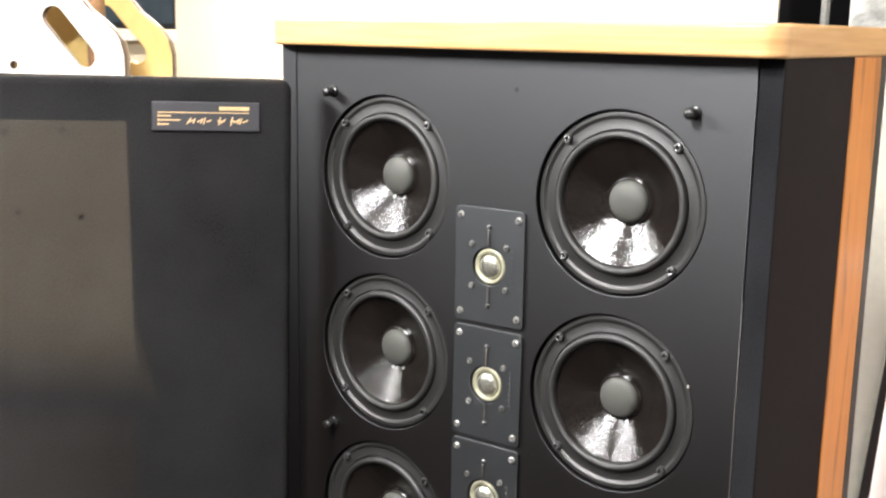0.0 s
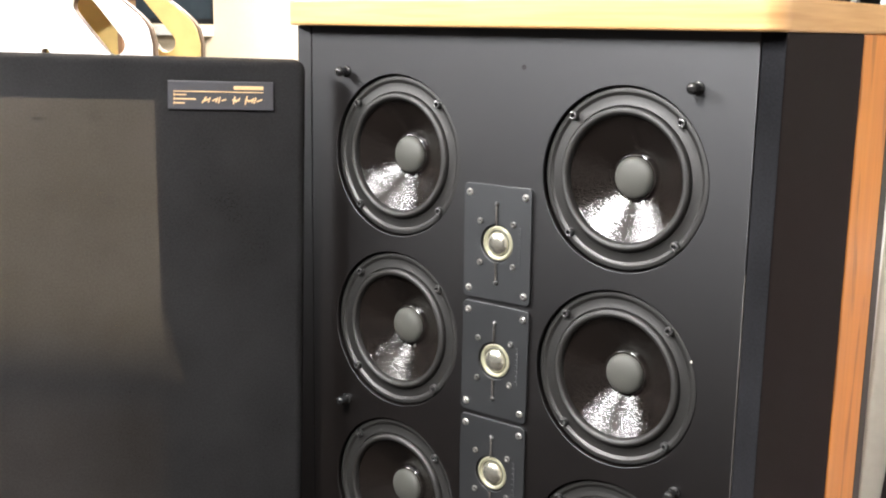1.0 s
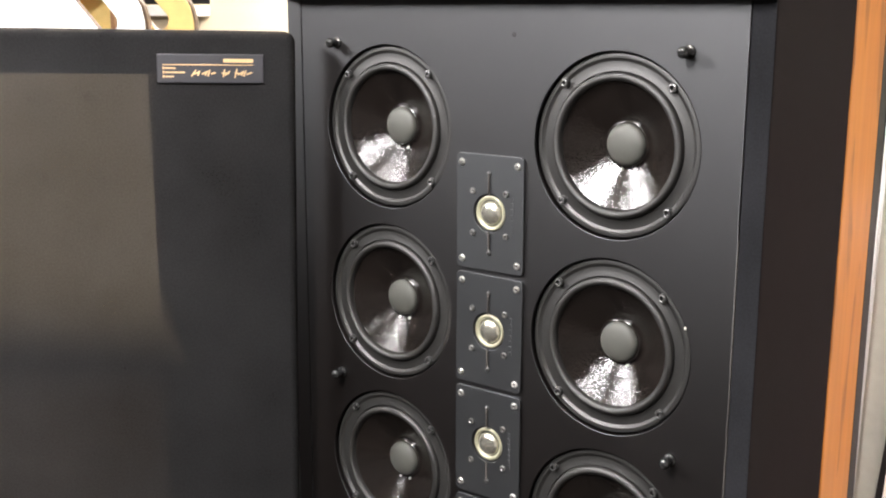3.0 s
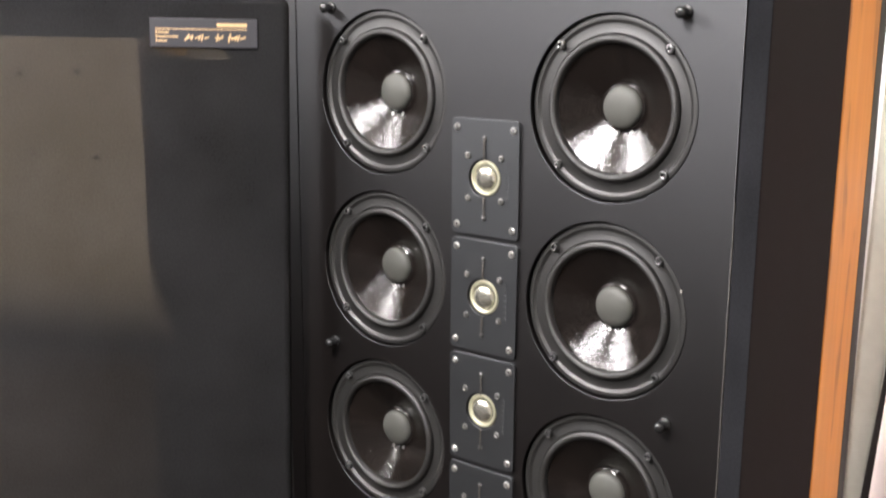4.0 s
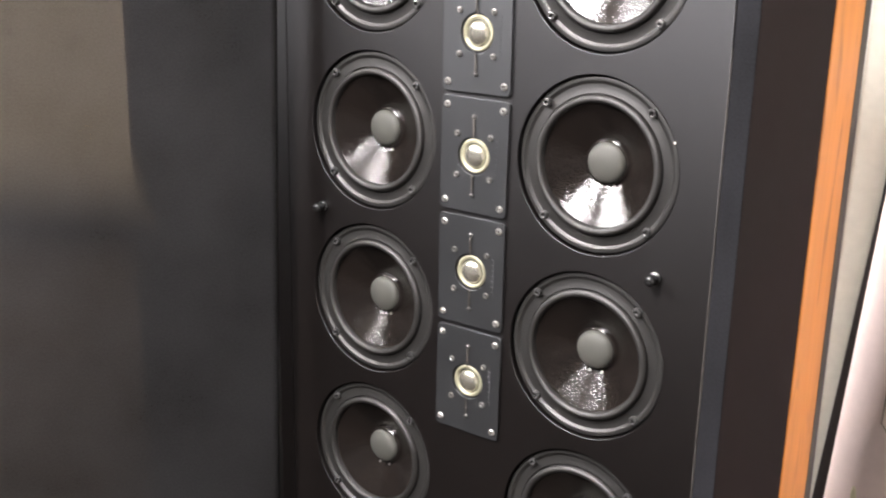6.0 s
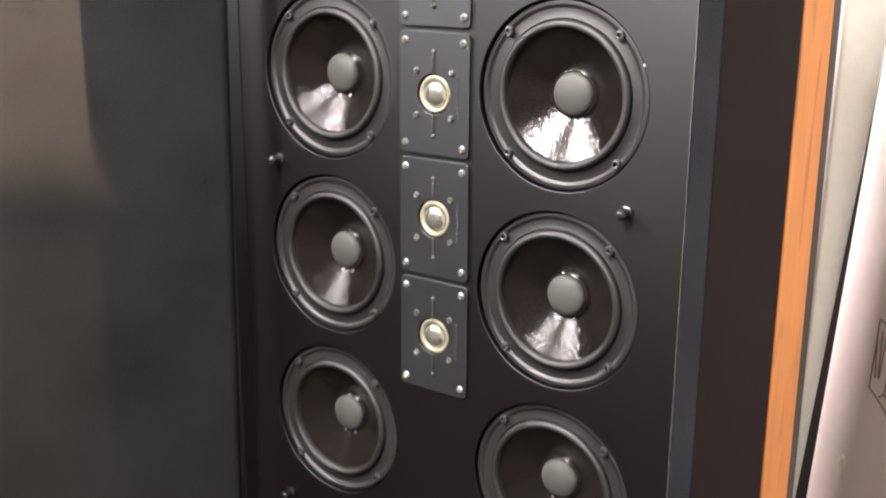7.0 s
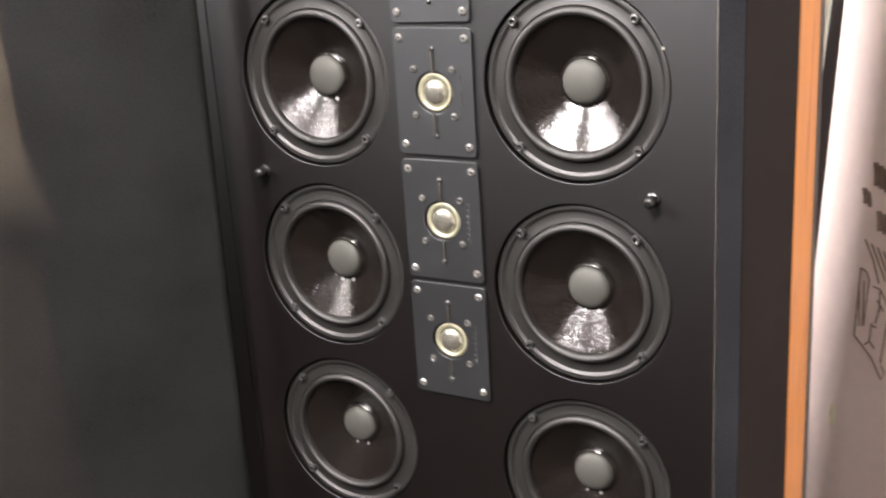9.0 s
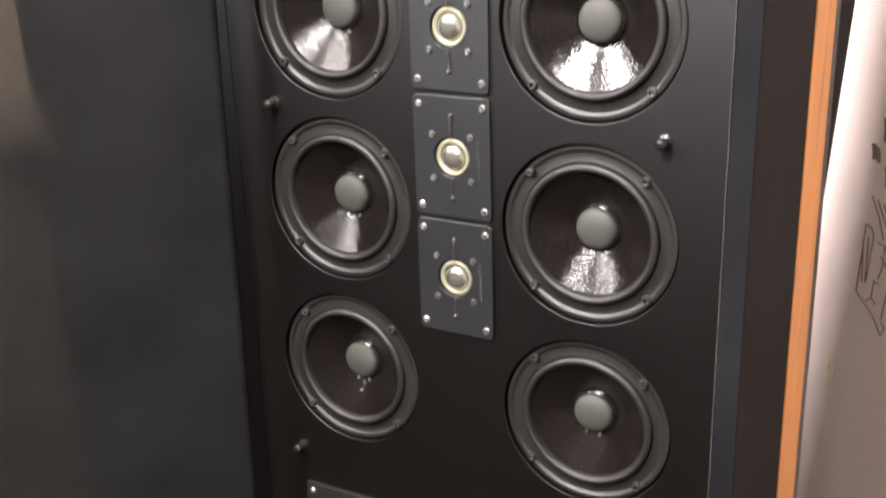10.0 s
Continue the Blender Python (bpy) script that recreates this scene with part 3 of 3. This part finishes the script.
bin_ob = tagged(new("storage_bin", mesh_of(box(0.0, 0.7, 1.33, 1.75, 1.1105, 1.46, 0.015, 3), TEAL, 40)), "dark teal plastic storage bin on the shelf", "storage bin")

board = tagged(new("leaning_board"), "off-white board leaning behind the loudspeaker", "board")
bm = outline_sheet([[(0.03, 0.0), (0.105, 0.0), (0.123, 0.762), (0.19, 1.562), (0.098, 1.562), (0.095, 1.2)]], 0.018, 0.003)
part("panel", bm, BOARD_WHITE, board, m=pose(0, 0.91, 0))
part("bright_rim", rod([(0.082, 0.905, 0.4), (0.096, 0.905, 1.3), (0.098, 0.905, 1.56)], 0.0035), ENAMEL, board, "shiny white rim", smooth=60)
# flat black sheet that makes the dark stripe left of the carton
dark = tagged(new("dark_stripe_sheet"), "flat black sheet making the dark stripe beside a pale carton", "board")
bm = outline_sheet([[(0.062, 0.0), (0.5, 0.0), (0.5, 1.273), (0.175, 1.273)]], 0.015, 0.001)
part("panel", bm, STRIPE_BLACK, dark, m=pose(0, 0.88, 0))

carton = tagged(new("carton"), "large pale pinkish carton with rounded edges and a brown line drawing", "carton")
carton.matrix_basis = pose(0.142, 0.6, 0.0, 0, 3.7, 0)
cm = outline_sheet([rounded(0.0, 0.42, -0.22, 0.0, 0.085, 12)], 1.275, 0.004)
cm.transform(pose(0, 0, 0, 90, 0, 0))
part("body", cm, CARTON, carton, smooth=40)
part("tear", lathe([(0.008, 0.0), (0.006, -0.0015), (0, -0.001)], 10), CARTON_TEAR, carton, "torn paper scratch", pose(0.056, 0.0040, 0.695, 0, -6, 0) @ Matrix.Diagonal((0.55, 1, 2.4, 1)))


def ink(*pts):
    part("drawn_line", rod([(x + 0.006, 0.085 - math.sqrt(max(0.0, 0.085 ** 2 - max(0.0, 0.079 - x) ** 2)) - 0.0004, z + 0.115) for x, z in pts], 0.001, 5), INK, carton, smooth=60)


ink((0.064, 0.799), (0.065, 0.754), (0.066, 0.704), (0.077, 0.693))
ink((0.064, 0.799), (0.072, 0.795), (0.076, 0.784), (0.076, 0.72))
ink((0.064, 0.777), (0.071, 0.719))
ink((0.07, 0.783), (0.075, 0.72))
ink((0.077, 0.693), (0.09, 0.678), (0.106, 0.649), (0.109, 0.66), (0.104, 0.669))
ink((0.082, 0.777), (0.091, 0.774), (0.106, 0.747))
ink((0.091, 0.774), (0.093, 0.744), (0.09, 0.727))
ink((0.086, 0.726), (0.086, 0.7), (0.08, 0.694))
ink((0.086, 0.7), (0.093, 0.691))
ink((0.105, 0.747), (0.104, 0.714), (0.103, 0.672))
ink((0.085, 0.722), (0.092, 0.721))
ink((0.089, 0.759), (0.098, 0.745))
for k in range(5):
    ink((0.065 + 0.008 * k, 0.838 - 0.004 * k), (0.078 + 0.008 * k, 0.812 - 0.005 * k), (0.088 + 0.008 * k, 0.782 + 0.004 * (k % 2)))
# broad hatched patches of the drawing: close strokes side by side
for x, z, count, fall in ((0.064, 0.94, 11, 0.03), (0.075, 0.878, 12, 0.026), (0.054, 0.905, 5, 0.02)):
    for k in range(count):
        top = z - 0.0011 * k + 0.0015 * (k % 3)
        ink((x + 0.0022 * k, top), (x + 0.003 + 0.0022 * k, top - fall / 2), (x + 0.004 + 0.0022 * k, top - fall))
